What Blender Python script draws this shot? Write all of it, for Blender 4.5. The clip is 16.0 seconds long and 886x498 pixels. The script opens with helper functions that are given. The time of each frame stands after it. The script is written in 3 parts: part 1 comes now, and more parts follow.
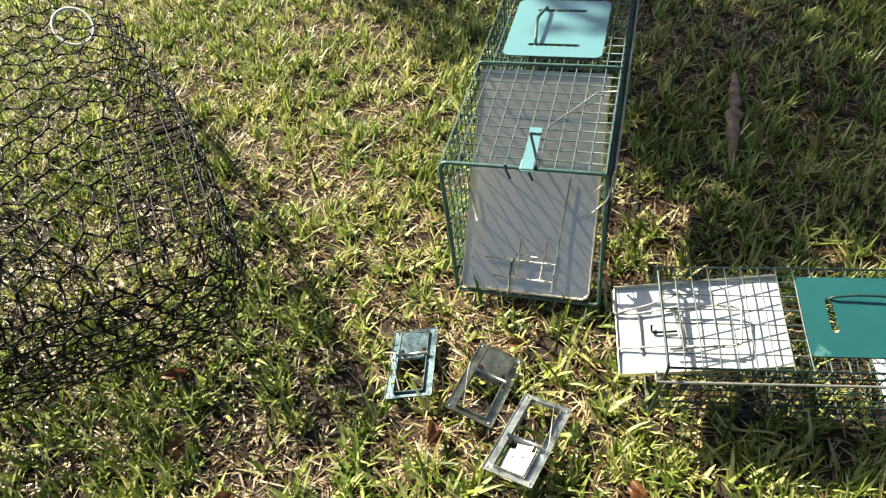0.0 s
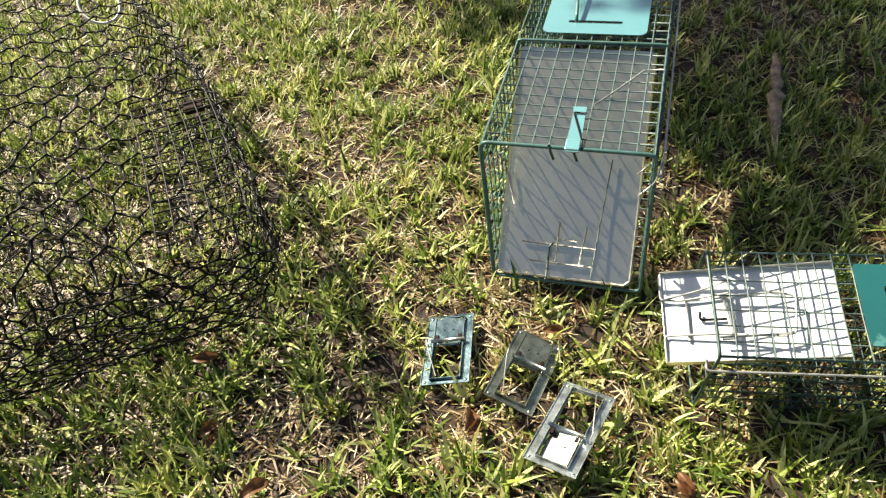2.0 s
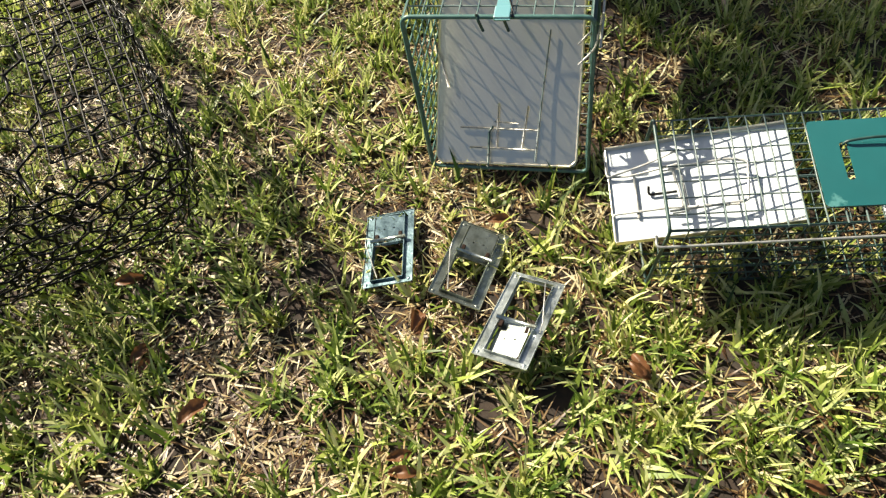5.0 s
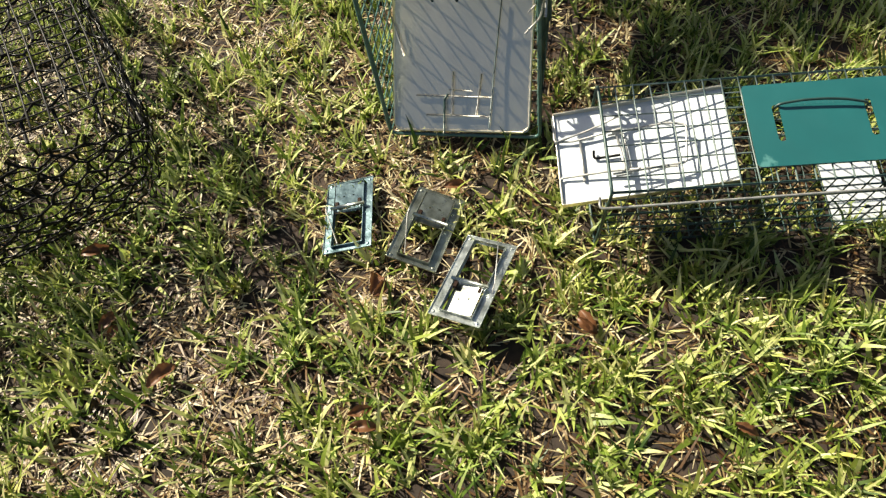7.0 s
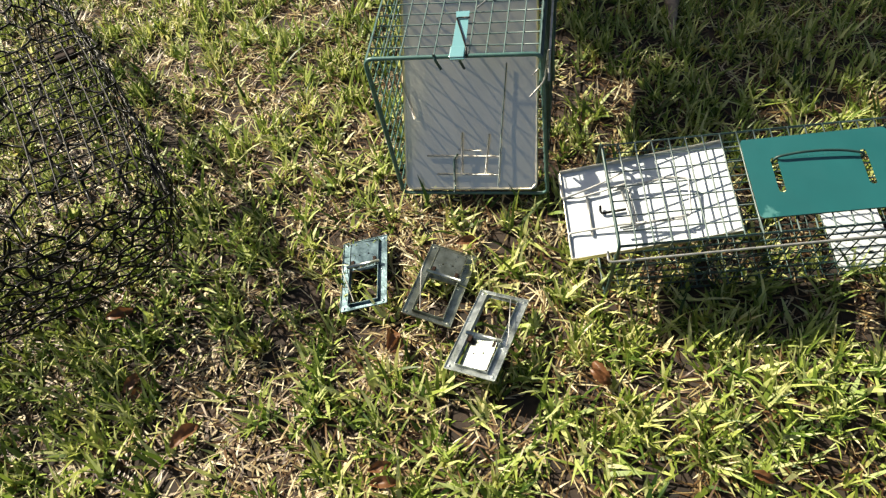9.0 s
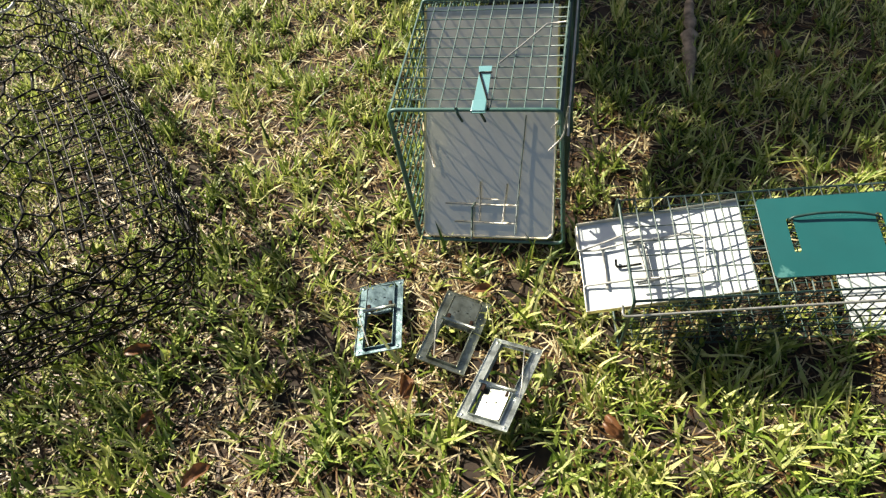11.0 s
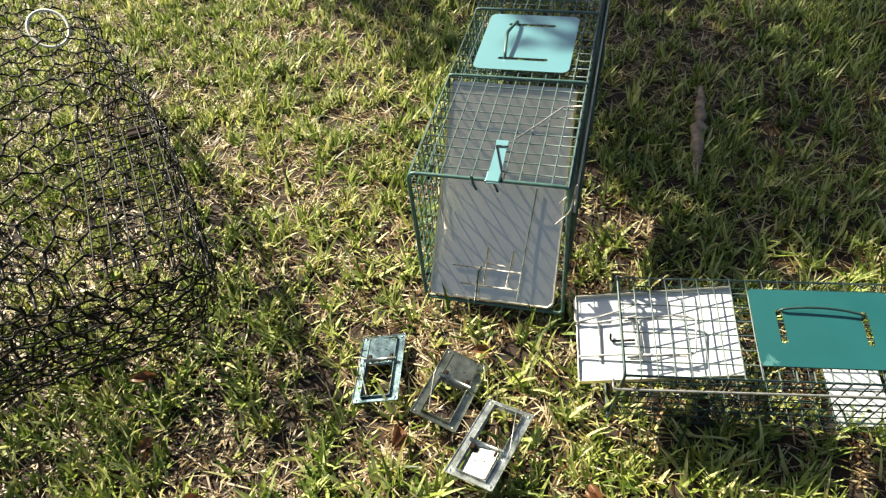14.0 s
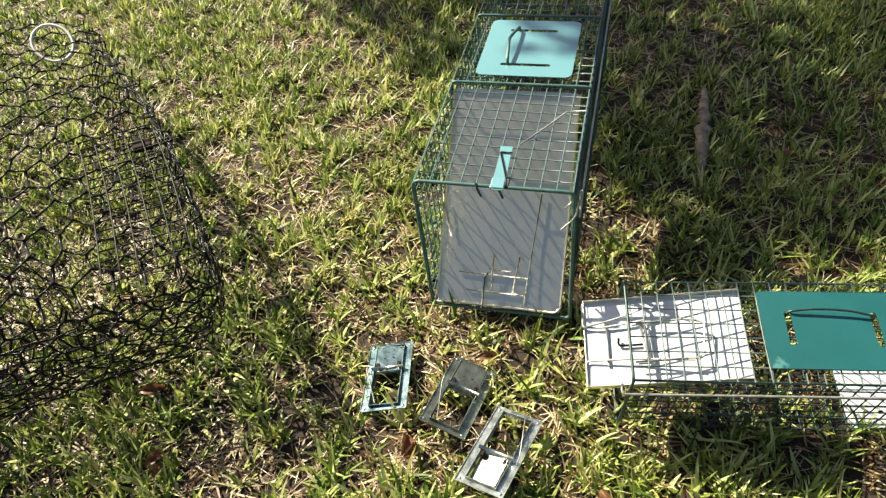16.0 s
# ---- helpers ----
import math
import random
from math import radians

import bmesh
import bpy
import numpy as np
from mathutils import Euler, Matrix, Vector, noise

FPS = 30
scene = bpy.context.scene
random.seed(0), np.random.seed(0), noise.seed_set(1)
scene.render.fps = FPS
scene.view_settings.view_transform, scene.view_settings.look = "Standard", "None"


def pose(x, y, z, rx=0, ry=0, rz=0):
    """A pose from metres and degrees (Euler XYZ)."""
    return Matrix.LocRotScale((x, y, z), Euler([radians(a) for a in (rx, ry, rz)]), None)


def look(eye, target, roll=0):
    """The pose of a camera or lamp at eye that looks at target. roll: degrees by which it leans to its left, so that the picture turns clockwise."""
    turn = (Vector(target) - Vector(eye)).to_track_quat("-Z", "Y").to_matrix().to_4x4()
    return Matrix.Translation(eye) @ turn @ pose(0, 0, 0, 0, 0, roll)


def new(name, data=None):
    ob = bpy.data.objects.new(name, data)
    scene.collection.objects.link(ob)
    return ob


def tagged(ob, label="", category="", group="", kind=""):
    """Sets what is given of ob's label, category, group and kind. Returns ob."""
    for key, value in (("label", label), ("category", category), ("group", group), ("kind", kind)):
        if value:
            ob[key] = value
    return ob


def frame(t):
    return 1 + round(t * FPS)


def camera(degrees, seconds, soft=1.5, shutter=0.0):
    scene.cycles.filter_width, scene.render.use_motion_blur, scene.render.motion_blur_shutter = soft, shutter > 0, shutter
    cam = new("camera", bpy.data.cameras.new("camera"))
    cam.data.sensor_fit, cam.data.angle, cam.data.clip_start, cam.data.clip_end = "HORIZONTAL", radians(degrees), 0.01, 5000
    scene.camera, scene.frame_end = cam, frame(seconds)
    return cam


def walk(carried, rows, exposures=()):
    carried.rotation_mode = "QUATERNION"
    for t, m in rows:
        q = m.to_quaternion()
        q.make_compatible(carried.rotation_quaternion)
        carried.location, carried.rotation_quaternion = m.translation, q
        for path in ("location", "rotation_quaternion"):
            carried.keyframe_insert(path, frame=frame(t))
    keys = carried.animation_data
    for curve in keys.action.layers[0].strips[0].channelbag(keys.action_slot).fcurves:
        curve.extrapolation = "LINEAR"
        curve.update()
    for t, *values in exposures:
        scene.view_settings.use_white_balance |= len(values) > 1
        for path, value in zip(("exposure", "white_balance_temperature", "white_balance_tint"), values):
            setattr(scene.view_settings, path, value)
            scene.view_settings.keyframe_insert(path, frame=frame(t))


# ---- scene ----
cam = camera(63.5, 16.0, soft=1.32)
PATH = [
    (0, (0.28, -0.869, 1.005), (-0.196, 0.487, -0.385), -5.7),
    (0.5, (0.281, -0.874, 0.998), (-0.19, 0.488, -0.39), -5.5),
    (1, (0.294, -0.857, 0.977), (-0.145, 0.508, -0.418), -5.7),
    (1.5, (0.278, -0.835, 0.973), (-0.188, 0.515, -0.428), -8.2),
    (2, (0.234, -0.862, 0.979), (-0.273, 0.46, -0.433), -6.4),
    (2.5, (0.245, -0.852, 0.958), (-0.247, 0.457, -0.472), -4.6),
    (3, (0.265, -0.841, 0.931), (-0.205, 0.44, -0.531), -5.6),
    (3.5, (0.275, -0.831, 0.926), (-0.168, 0.447, -0.548), -6.5),
    (4, (0.281, -0.821, 0.926), (-0.12, 0.444, -0.57), -6.9),
    (4.5, (0.273, -0.828, 0.918), (-0.121, 0.43, -0.586), -7.0),
    (5, (0.261, -0.812, 0.907), (-0.119, 0.329, -0.69), -9.1),
    (5.2, (0.248, -0.778, 0.891), (-0.093, 0.318, -0.747), -9.1),
    (7.3, (0.304, -0.842, 0.939), (-0.006, 0.234, -0.717), -8.5),
    (7.5, (0.303, -0.847, 0.939), (-0.02, 0.236, -0.711), -9.2),
    (8, (0.295, -0.852, 0.947), (-0.042, 0.241, -0.694), -10.0),
    (8.5, (0.302, -0.845, 0.956), (-0.043, 0.279, -0.662), -10.1),
    (9, (0.302, -0.843, 0.968), (-0.05, 0.342, -0.605), -10.2),
    (9.2, (0.309, -0.849, 0.963), (-0.07, 0.348, -0.594), -11.0),
    (11.3, (0.292, -0.838, 0.994), (-0.095, 0.424, -0.508), -8.6),
    (11.5, (0.29, -0.84, 0.996), (-0.095, 0.428, -0.502), -8.3),
    (12, (0.299, -0.857, 1.023), (-0.106, 0.472, -0.415), -6.5),
    (12.5, (0.296, -0.891, 1.052), (-0.141, 0.492, -0.325), -4.3),
    (13, (0.293, -0.895, 1.052), (-0.138, 0.49, -0.325), -3.4),
    (13.5, (0.297, -0.883, 1.032), (-0.123, 0.495, -0.355), -2.6),
    (14, (0.305, -0.876, 1.031), (-0.118, 0.499, -0.358), -3.4),
    (14.5, (0.305, -0.875, 1.034), (-0.124, 0.499, -0.354), -3.9),
    (15, (0.305, -0.876, 1.035), (-0.125, 0.507, -0.344), -4.2),
    (15.5, (0.307, -0.873, 1.035), (-0.131, 0.51, -0.343), -4.7),
    (16, (0.304, -0.873, 1.034), (-0.136, 0.507, -0.345), -4.8),
]
walk(cam, [(t, look(eye, target, roll)) for t, eye, target, roll in PATH],
     [(0, 1.67), (3, 1.66), (5, 1.60), (7.5, 1.40), (9, 1.40), (11.5, 1.48), (13, 1.61), (16, 1.61)])

# ---- light ----
SUN_AZ, SUN_EL = radians(157.0), radians(40.0)          # a low sun, to the left and a little ahead
TO_SUN = Vector((math.cos(SUN_AZ) * math.cos(SUN_EL), math.sin(SUN_AZ) * math.cos(SUN_EL), math.sin(SUN_EL)))
world = bpy.data.worlds.new("sky")
scene.world = world
world.use_nodes = True
wn = world.node_tree
sky = wn.nodes.new("ShaderNodeTexSky")
sky.sky_type = "NISHITA"
sky.sun_disc = False
sky.dust_density = 3.0
sky.sun_elevation = SUN_EL
sky.sun_rotation = math.atan2(TO_SUN.x, TO_SUN.y)
back = wn.nodes["Background"]
back.inputs[1].default_value = 0.037
wn.links.new(sky.outputs[0], back.inputs[0])
sun_data = bpy.data.lights.new("sun", "SUN")
sun_data.energy, sun_data.angle, sun_data.color = 5.0, radians(0.55), (1.0, 0.91, 0.72)
sun = new("sun", sun_data)
sun.matrix_world = look(TO_SUN * 20, (0, 0, 0))


# ---- materials ----
def nodes_of(name):
    m = bpy.data.materials.new(name)
    m.use_nodes = True
    nt = m.node_tree
    return m, nt, nt.nodes["Principled BSDF"]


def add(nt, kind, **values):
    n = nt.nodes.new(kind)
    for k, v in values.items():
        n.inputs[k.replace("_", " ")].default_value = v
    return n


def ramp(nt, fac, stops):
    r = nt.nodes.new("ShaderNodeValToRGB")
    els = r.color_ramp.elements
    while len(els) < len(stops):
        els.new(0.5)
    for e, (p, c) in zip(els, stops):
        e.position, e.color = p, (*c, 1)
    nt.links.new(fac, r.inputs[0])
    return r.outputs[0]


def noise_out(nt, scale, detail=4, rough=0.6, coords="Object", stretch=None):
    tc = nt.nodes.new("ShaderNodeTexCoord")
    n = add(nt, "ShaderNodeTexNoise", Scale=scale, Detail=detail, Roughness=rough)
    src = tc.outputs[coords]
    if stretch:
        mp = nt.nodes.new("ShaderNodeMapping")
        mp.inputs["Scale"].default_value = stretch
        nt.links.new(src, mp.inputs[0])
        src = mp.outputs[0]
    nt.links.new(src, n.inputs["Vector"])
    return n.outputs["Fac"]


def bump(nt, bsdf, height, strength, distance):
    b = add(nt, "ShaderNodeBump", Strength=strength, Distance=distance)
    nt.links.new(height, b.inputs["Height"])
    nt.links.new(b.outputs[0], bsdf.inputs["Normal"])


def surface(name, dark, light, scale, rough=(0.4, 0.6), metal=0.0, relief=0.15, relief_scale=180, stretch=None, coat=0.0):
    """A surface of two tones mixed by noise, with uneven gloss and fine relief."""
    m, nt, b = nodes_of(name)
    f = noise_out(nt, scale, stretch=stretch)
    nt.links.new(ramp(nt, f, [(0.32, dark), (0.68, light)]), b.inputs["Base Color"])
    g = noise_out(nt, scale * 2.7)
    mr = nt.nodes.new("ShaderNodeMapRange")
    mr.inputs["To Min"].default_value, mr.inputs["To Max"].default_value = rough
    nt.links.new(g, mr.inputs[0])
    nt.links.new(mr.outputs[0], b.inputs["Roughness"])
    b.inputs["Metallic"].default_value = metal
    b.inputs["Coat Weight"].default_value, b.inputs["Coat Roughness"].default_value = coat, 0.40
    if relief:
        bump(nt, b, noise_out(nt, relief_scale), relief, 0.001)
    return m


TUFTS = [(0.30, (0.70, 0.80, 0.66)), (0.44, (1.0, 1.0, 0.85)), (0.60, (1.05, 1.0, 0.95)), (0.72, (1.15, 0.90, 0.55))]
PLAIN = [(0.0, (1, 1, 1)), (1.0, (1, 1, 1))]
def blade_material(name, stops, patch_stops, through_amount, tuft_stops=PLAIN):
    """Thin leaf: tint by blade and by patch of lawn, light passing through it."""
    m, nt, b = nodes_of(name)
    geo = nt.nodes.new("ShaderNodeNewGeometry")
    c1 = ramp(nt, geo.outputs["Random Per Island"], stops)
    c2 = ramp(nt, noise_out(nt, 3.2, 3), patch_stops)
    mix = nt.nodes.new("ShaderNodeMix")
    mix.data_type, mix.blend_type = "RGBA", "MULTIPLY"
    mix.inputs[0].default_value = 1.0
    tuft = nt.nodes.new("ShaderNodeMix")
    tuft.data_type, tuft.blend_type = "RGBA", "MULTIPLY"
    tuft.inputs[0].default_value = 1.0
    nt.links.new(c1, tuft.inputs[6])
    nt.links.new(ramp(nt, noise_out(nt, 17, 3), tuft_stops), tuft.inputs[7])
    nt.links.new(tuft.outputs[2], mix.inputs[6])
    nt.links.new(c2, mix.inputs[7])
    streak = ramp(nt, noise_out(nt, 160, 2), [(0.3, (0.75, 0.75, 0.7)), (0.7, (1, 1, 1))])
    mix2 = nt.nodes.new("ShaderNodeMix")
    mix2.data_type, mix2.blend_type = "RGBA", "MULTIPLY"
    mix2.inputs[0].default_value = 0.7
    nt.links.new(mix.outputs[2], mix2.inputs[6])
    nt.links.new(streak, mix2.inputs[7])
    col = mix2.outputs[2]
    nt.links.new(col, b.inputs["Base Color"])
    b.inputs["Roughness"].default_value = 0.46
    b.inputs["Specular IOR Level"].default_value = 0.40
    tr = nt.nodes.new("ShaderNodeBsdfTranslucent")
    nt.links.new(col, tr.inputs[0])
    ms = nt.nodes.new("ShaderNodeMixShader")
    ms.inputs[0].default_value = through_amount
    nt.links.new(b.outputs[0], ms.inputs[1])
    nt.links.new(tr.outputs[0], ms.inputs[2])
    nt.links.new(ms.outputs[0], nt.nodes["Material Output"].inputs[0])
    return m


GREEN_BLADE = blade_material("green_blade", [(0.0, (0.030, 0.070, 0.012)), (0.26, (0.16, 0.235, 0.036)), (0.56, (0.42, 0.485, 0.13)), (1.0, (0.76, 0.75, 0.46))],
                             [(0.3, (0.70, 0.80, 0.65)), (0.7, (1.0, 0.97, 0.9))], 0.36, TUFTS)
DRY_BLADE = blade_material("dry_blade", [(0.0, (0.05, 0.021, 0.011)), (0.45, (0.17, 0.10, 0.042)), (0.72, (0.46, 0.37, 0.18)), (1.0, (0.84, 0.78, 0.55))],
                           [(0.3, (0.7, 0.62, 0.55)), (0.7, (1, 1, 1))], 0.25)
TREE_LEAF = blade_material("tree_leaf", [(0.0, (0.03, 0.07, 0.012)), (1.0, (0.09, 0.14, 0.03))], [(0.3, (0.9, 0.9, 0.9)), (0.7, (1, 1, 1))], 0.25)
DEAD_LEAF = blade_material("dead_leaf", [(0.0, (0.09, 0.032, 0.016)), (0.5, (0.16, 0.068, 0.030)), (1.0, (0.26, 0.14, 0.06))], [(0.3, (0.8, 0.75, 0.7)), (0.7, (1, 1, 1))], 0.3)
SOIL = surface("soil_and_thatch", (0.007, 0.005, 0.003), (0.034, 0.020, 0.012), 26, (0.85, 0.98), relief=0.9, relief_scale=90)
nt = SOIL.node_tree
soil_bsdf = nt.nodes["Principled BSDF"]
soil_col = soil_bsdf.inputs["Base Color"].links[0].from_socket
tc = nt.nodes.new("ShaderNodeTexCoord")
ln = nt.nodes.new("ShaderNodeVectorMath")
ln.operation = "LENGTH"
off = nt.nodes.new("ShaderNodeMapping")
off.inputs["Location"].default_value, off.inputs["Scale"].default_value = (0.10, -0.28, 0), (0.41, 0.47, 1)
nt.links.new(tc.outputs["Object"], off.inputs[0])
nt.links.new(off.outputs[0], ln.inputs[0])
far = nt.nodes.new("ShaderNodeMapRange")
far.inputs["From Min"].default_value, far.inputs["From Max"].default_value = 0.72, 0.98
nt.links.new(ln.outputs["Value"], far.inputs[0])
turf = ramp(nt, noise_out(nt, 14, 6), [(0.3, (0.022, 0.030, 0.008)), (0.52, (0.060, 0.068, 0.018)), (0.75, (0.135, 0.11, 0.05))])
mx = nt.nodes.new("ShaderNodeMix")
mx.data_type = "RGBA"
nt.links.new(far.outputs[0], mx.inputs[0])
nt.links.new(soil_col, mx.inputs[6])
nt.links.new(turf, mx.inputs[7])
nt.links.new(mx.outputs[2], soil_bsdf.inputs["Base Color"])
BARK = surface("bark", (0.06, 0.045, 0.035), (0.17, 0.14, 0.11), 22, (0.8, 0.95), relief=0.8, relief_scale=60, stretch=(1, 1, 0.2))
STICK_WOOD = surface("weathered_wood", (0.10, 0.07, 0.045), (0.34, 0.26, 0.18), 40, (0.75, 0.95), relief=0.6, relief_scale=220)
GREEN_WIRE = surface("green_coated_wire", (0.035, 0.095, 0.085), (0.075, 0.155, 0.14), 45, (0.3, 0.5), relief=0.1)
GREEN_PAINT = surface("green_painted_steel", (0.004, 0.078, 0.078), (0.007, 0.098, 0.098), 9, (0.36, 0.52), relief=0.06, relief_scale=120, coat=1.0)
# the same green paint, its base paled to carry the sky's reflection
GLARE_PAINT = surface("sky_glare_green_painted_steel", (0.075, 0.235, 0.260), (0.095, 0.265, 0.290), 9, (0.36, 0.52), relief=0.06, relief_scale=120, coat=1.0)
for paint, ior, coat_ior in ((GREEN_PAINT, 1.6, 1.62), (GLARE_PAINT, 1.75, 1.95)):
    for n in paint.node_tree.nodes:
        if n.type == "BSDF_PRINCIPLED":
            n.inputs["IOR"].default_value, n.inputs["Coat IOR"].default_value, n.inputs["Coat Roughness"].default_value = ior, coat_ior, 0.28
# scuffed corner of the smaller plate
nt = GREEN_PAINT.node_tree
paint_bsdf = nt.nodes["Principled BSDF"]
paint_col = paint_bsdf.inputs["Base Color"].links[0].from_socket
tc = nt.nodes.new("ShaderNodeTexCoord")
far_from = nt.nodes.new("ShaderNodeVectorMath")
far_from.operation = "DISTANCE"
far_from.inputs[1].default_value = (0.012, 0.004, 0.0)
nt.links.new(tc.outputs["Object"], far_from.inputs[0])
ragged = nt.nodes.new("ShaderNodeMath")
ragged.operation = "MULTIPLY_ADD"
ragged.inputs[1].default_value = 0.05
nt.links.new(noise_out(nt, 90, 5), ragged.inputs[0])
nt.links.new(far_from.outputs["Value"], ragged.inputs[2])
worn = nt.nodes.new("ShaderNodeMapRange")
worn.inputs["From Min"].default_value, worn.inputs["From Max"].default_value = 0.037, 0.030
nt.links.new(ragged.outputs[0], worn.inputs[0])
scuff = nt.nodes.new("ShaderNodeMix")
scuff.data_type = "RGBA"
scuff.inputs[7].default_value = (0.06, 0.19, 0.18, 1)
nt.links.new(worn.outputs[0], scuff.inputs[0])
nt.links.new(paint_col, scuff.inputs[6])
nt.links.new(scuff.outputs[2], paint_bsdf.inputs["Base Color"])
# top wires of the large cage, daylight put into a paler green
TOP_WIRE = surface("sunlit_top_green_wire", (0.055, 0.10, 0.095), (0.13, 0.18, 0.17), 45, (0.3, 0.5), relief=0.1)
# small cage wire lightened to a silvery tone for the sun on it
SMALL_WIRE = surface("sunlit_grey_green_wire", (0.05, 0.08, 0.077), (0.13, 0.165, 0.16), 50, (0.3, 0.5), relief=0.1)
# dark green fittings, and cage panels with their shade put into the colour
DARK_WIRE = surface("dark_and_shaded_green_wire", (0.010, 0.030, 0.027), (0.025, 0.060, 0.053), 60, (0.35, 0.55), relief=0.1)
BLACK_WIRE = surface("black_coated_wire", (0.002, 0.002, 0.002), (0.006, 0.006, 0.006), 50, (0.22, 0.40), relief=0.1)
BLACK_WELDED = surface("black_welded_wire", (0.006, 0.006, 0.006), (0.020, 0.019, 0.018), 40, (0.35, 0.55), relief=0.1)
SHEET = surface("dull_galvanised_sheet", (0.77, 0.71, 0.56), (0.88, 0.81, 0.64), 7, (0.26, 0.36), metal=0.96, relief=0.12, relief_scale=60, stretch=(1, 0.5, 0.5))
# wide dark-to-light mottle and greenish cast paint in patchy mirror reflections
ZINC = surface("zinc_plated_steel", (0.20, 0.225, 0.20), (0.74, 0.79, 0.74), 34, (0.18, 0.42), metal=0.95, relief=0.8, relief_scale=60)
WIRE_ZINC = surface("galvanised_wire", (0.26, 0.26, 0.25), (0.46, 0.46, 0.44), 70, (0.42, 0.6), metal=0.6, relief=0.1)
WHITE = surface("white_painted_steel", (0.49, 0.53, 0.55), (0.57, 0.61, 0.63), 12, (0.35, 0.5), relief=0.08)
RUST = surface("rusty_bracket", (0.007, 0.004, 0.003), (0.025, 0.013, 0.009), 60, (0.7, 0.9), relief=0.5)
for m in (BLACK_WIRE, BLACK_WELDED, RUST):
    for n in m.node_tree.nodes:
        if n.type == "BSDF_PRINCIPLED":
            n.inputs["Specular IOR Level"].default_value = 0.14
PALE_RING = surface("pale_plastic", (0.55, 0.54, 0.50), (0.75, 0.74, 0.70), 30, (0.4, 0.6), relief=0.1)


# ---- mesh helpers ----
def mesh_of(name, verts, faces, material, smooth=False):
    me = bpy.data.meshes.new(name)
    me.from_pydata([tuple(v) for v in verts], [], faces)
    me.update()
    me.materials.append(material)
    if smooth:
        me.polygons.foreach_set("use_smooth", [True] * len(me.polygons))
    return me


def part(name, me, parent, label=""):
    ob = new(name, me)
    ob.parent = parent
    return tagged(ob, label)


def thing(name, m, label, category, group="", kind=""):
    ob = new(name)
    ob.empty_display_size = 0.05
    ob.matrix_world = m
    return tagged(ob, label, category, group, kind)


class Tubes:
    """Round wires along polylines, gathered into one mesh."""
    def __init__(self, radius, sides=6):
        self.r, self.n, self.v, self.f = radius, sides, [], []

    def line(self, pts, radius=None, closed=False):
        r = radius or self.r
        pts = [Vector(p) for p in pts]
        k, n, base = len(pts), self.n, len(self.v)
        side = None
        for i, p in enumerate(pts):
            a = pts[(i - 1) % k] if (i or closed) else p
            b = pts[(i + 1) % k] if (i < k - 1 or closed) else p
            d = (b - a).normalized()
            if side is None:
                side = d.cross((0, 0, 1)) if abs(d.z) < 0.9 else d.cross((1, 0, 0))
            side = (side - d * side.dot(d)).normalized()
            up = d.cross(side)
            for j in range(n):
                w = 2 * math.pi * (j + 0.5) / n
                self.v.append(p + side * (r * math.cos(w)) + up * (r * math.sin(w)))
        for i in range(k if closed else k - 1):
            for j in range(n):
                j2, i2 = (j + 1) % n, (i + 1) % k
                self.f.append((base + i * n + j, base + i * n + j2, base + i2 * n + j2, base + i2 * n + j))
        if not closed:
            self.f.append(tuple(base + j for j in range(n)))
            self.f.append(tuple(base + (k - 1) * n + j for j in reversed(range(n))))
        return self

    def mesh(self, name, material):
        return mesh_of(name, self.v, self.f, material, True)


def bent(corners, r, steps=4, closed=False):
    """A polyline with its corners rounded to radius r."""
    c = [Vector(p) for p in corners]
    out = []
    for i, p in enumerate(c):
        if not closed and i in (0, len(c) - 1):
            out.append(p)
            continue
        a, b = (c[i - 1] - p), (c[(i + 1) % len(c)] - p)
        q = min(r, a.length * 0.45, b.length * 0.45)
        s, e = p + a.normalized() * q, p + b.normalized() * q
        for j in range(steps + 1):
            t = j / steps
            out.append(s * (1 - t) ** 2 + p * (2 * t * (1 - t)) + e * t * t)
    return out


def wire_panel(name, parent, o, u, v, nu, nv, r, material, seed=1, sag=0.0015, sides=5):
    """Welded wire panel: nu cells along u, nv along v, one set of wires lying on the other, each wire a piece."""
    panel = new(name)
    panel.parent = parent
    rnd = random.Random(seed)
    o, u, v = Vector(o), Vector(u), Vector(v)
    w = u.cross(v).normalized()
    def wob(p):
        return p + w * (noise.noise(p * 9 + Vector((seed, 0, 0))) * sag)
    def wire(a, along, side, off):
        pts = [wob(a + along * (k / 5)) + w * off + side.normalized() * rnd.uniform(-.0006, .0006) for k in range(6)]
        part("wire", Tubes(r, sides).line(pts).mesh("wire", material), panel)
    for i in range(nu + 1):
        wire(o + u * (i / nu), v, u, r * 0.8)
    for i in range(nv + 1):
        wire(o + v * (i / nv), u, v, -r * 0.8)
    return panel


def box_mesh(name, size, material, bevel=0.001, centre=(0, 0, 0)):
    bm = bmesh.new()
    bmesh.ops.create_cube(bm, size=1)
    for p in bm.verts:
        p.co = Vector((p.co.x * size[0] + centre[0], p.co.y * size[1] + centre[1], p.co.z * size[2] + centre[2]))
    if bevel:
        bmesh.ops.bevel(bm, geom=bm.edges[:], offset=bevel, segments=2, affect="EDGES", profile=0.5)
    me = bpy.data.meshes.new(name)
    bm.to_mesh(me)
    bm.free()
    me.materials.append(material)
    return me


def rounded_rect(x0, y0, x1, y1, r, steps=5):
    pts = []
    for cx, cy, a in ((x1 - r, y1 - r, 0), (x0 + r, y1 - r, 90), (x0 + r, y0 + r, 180), (x1 - r, y0 + r, 270)):
        for j in range(steps + 1):
            w = radians(a + 90 * j / steps)
            pts.append((cx + r * math.cos(w), cy + r * math.sin(w)))
    return pts


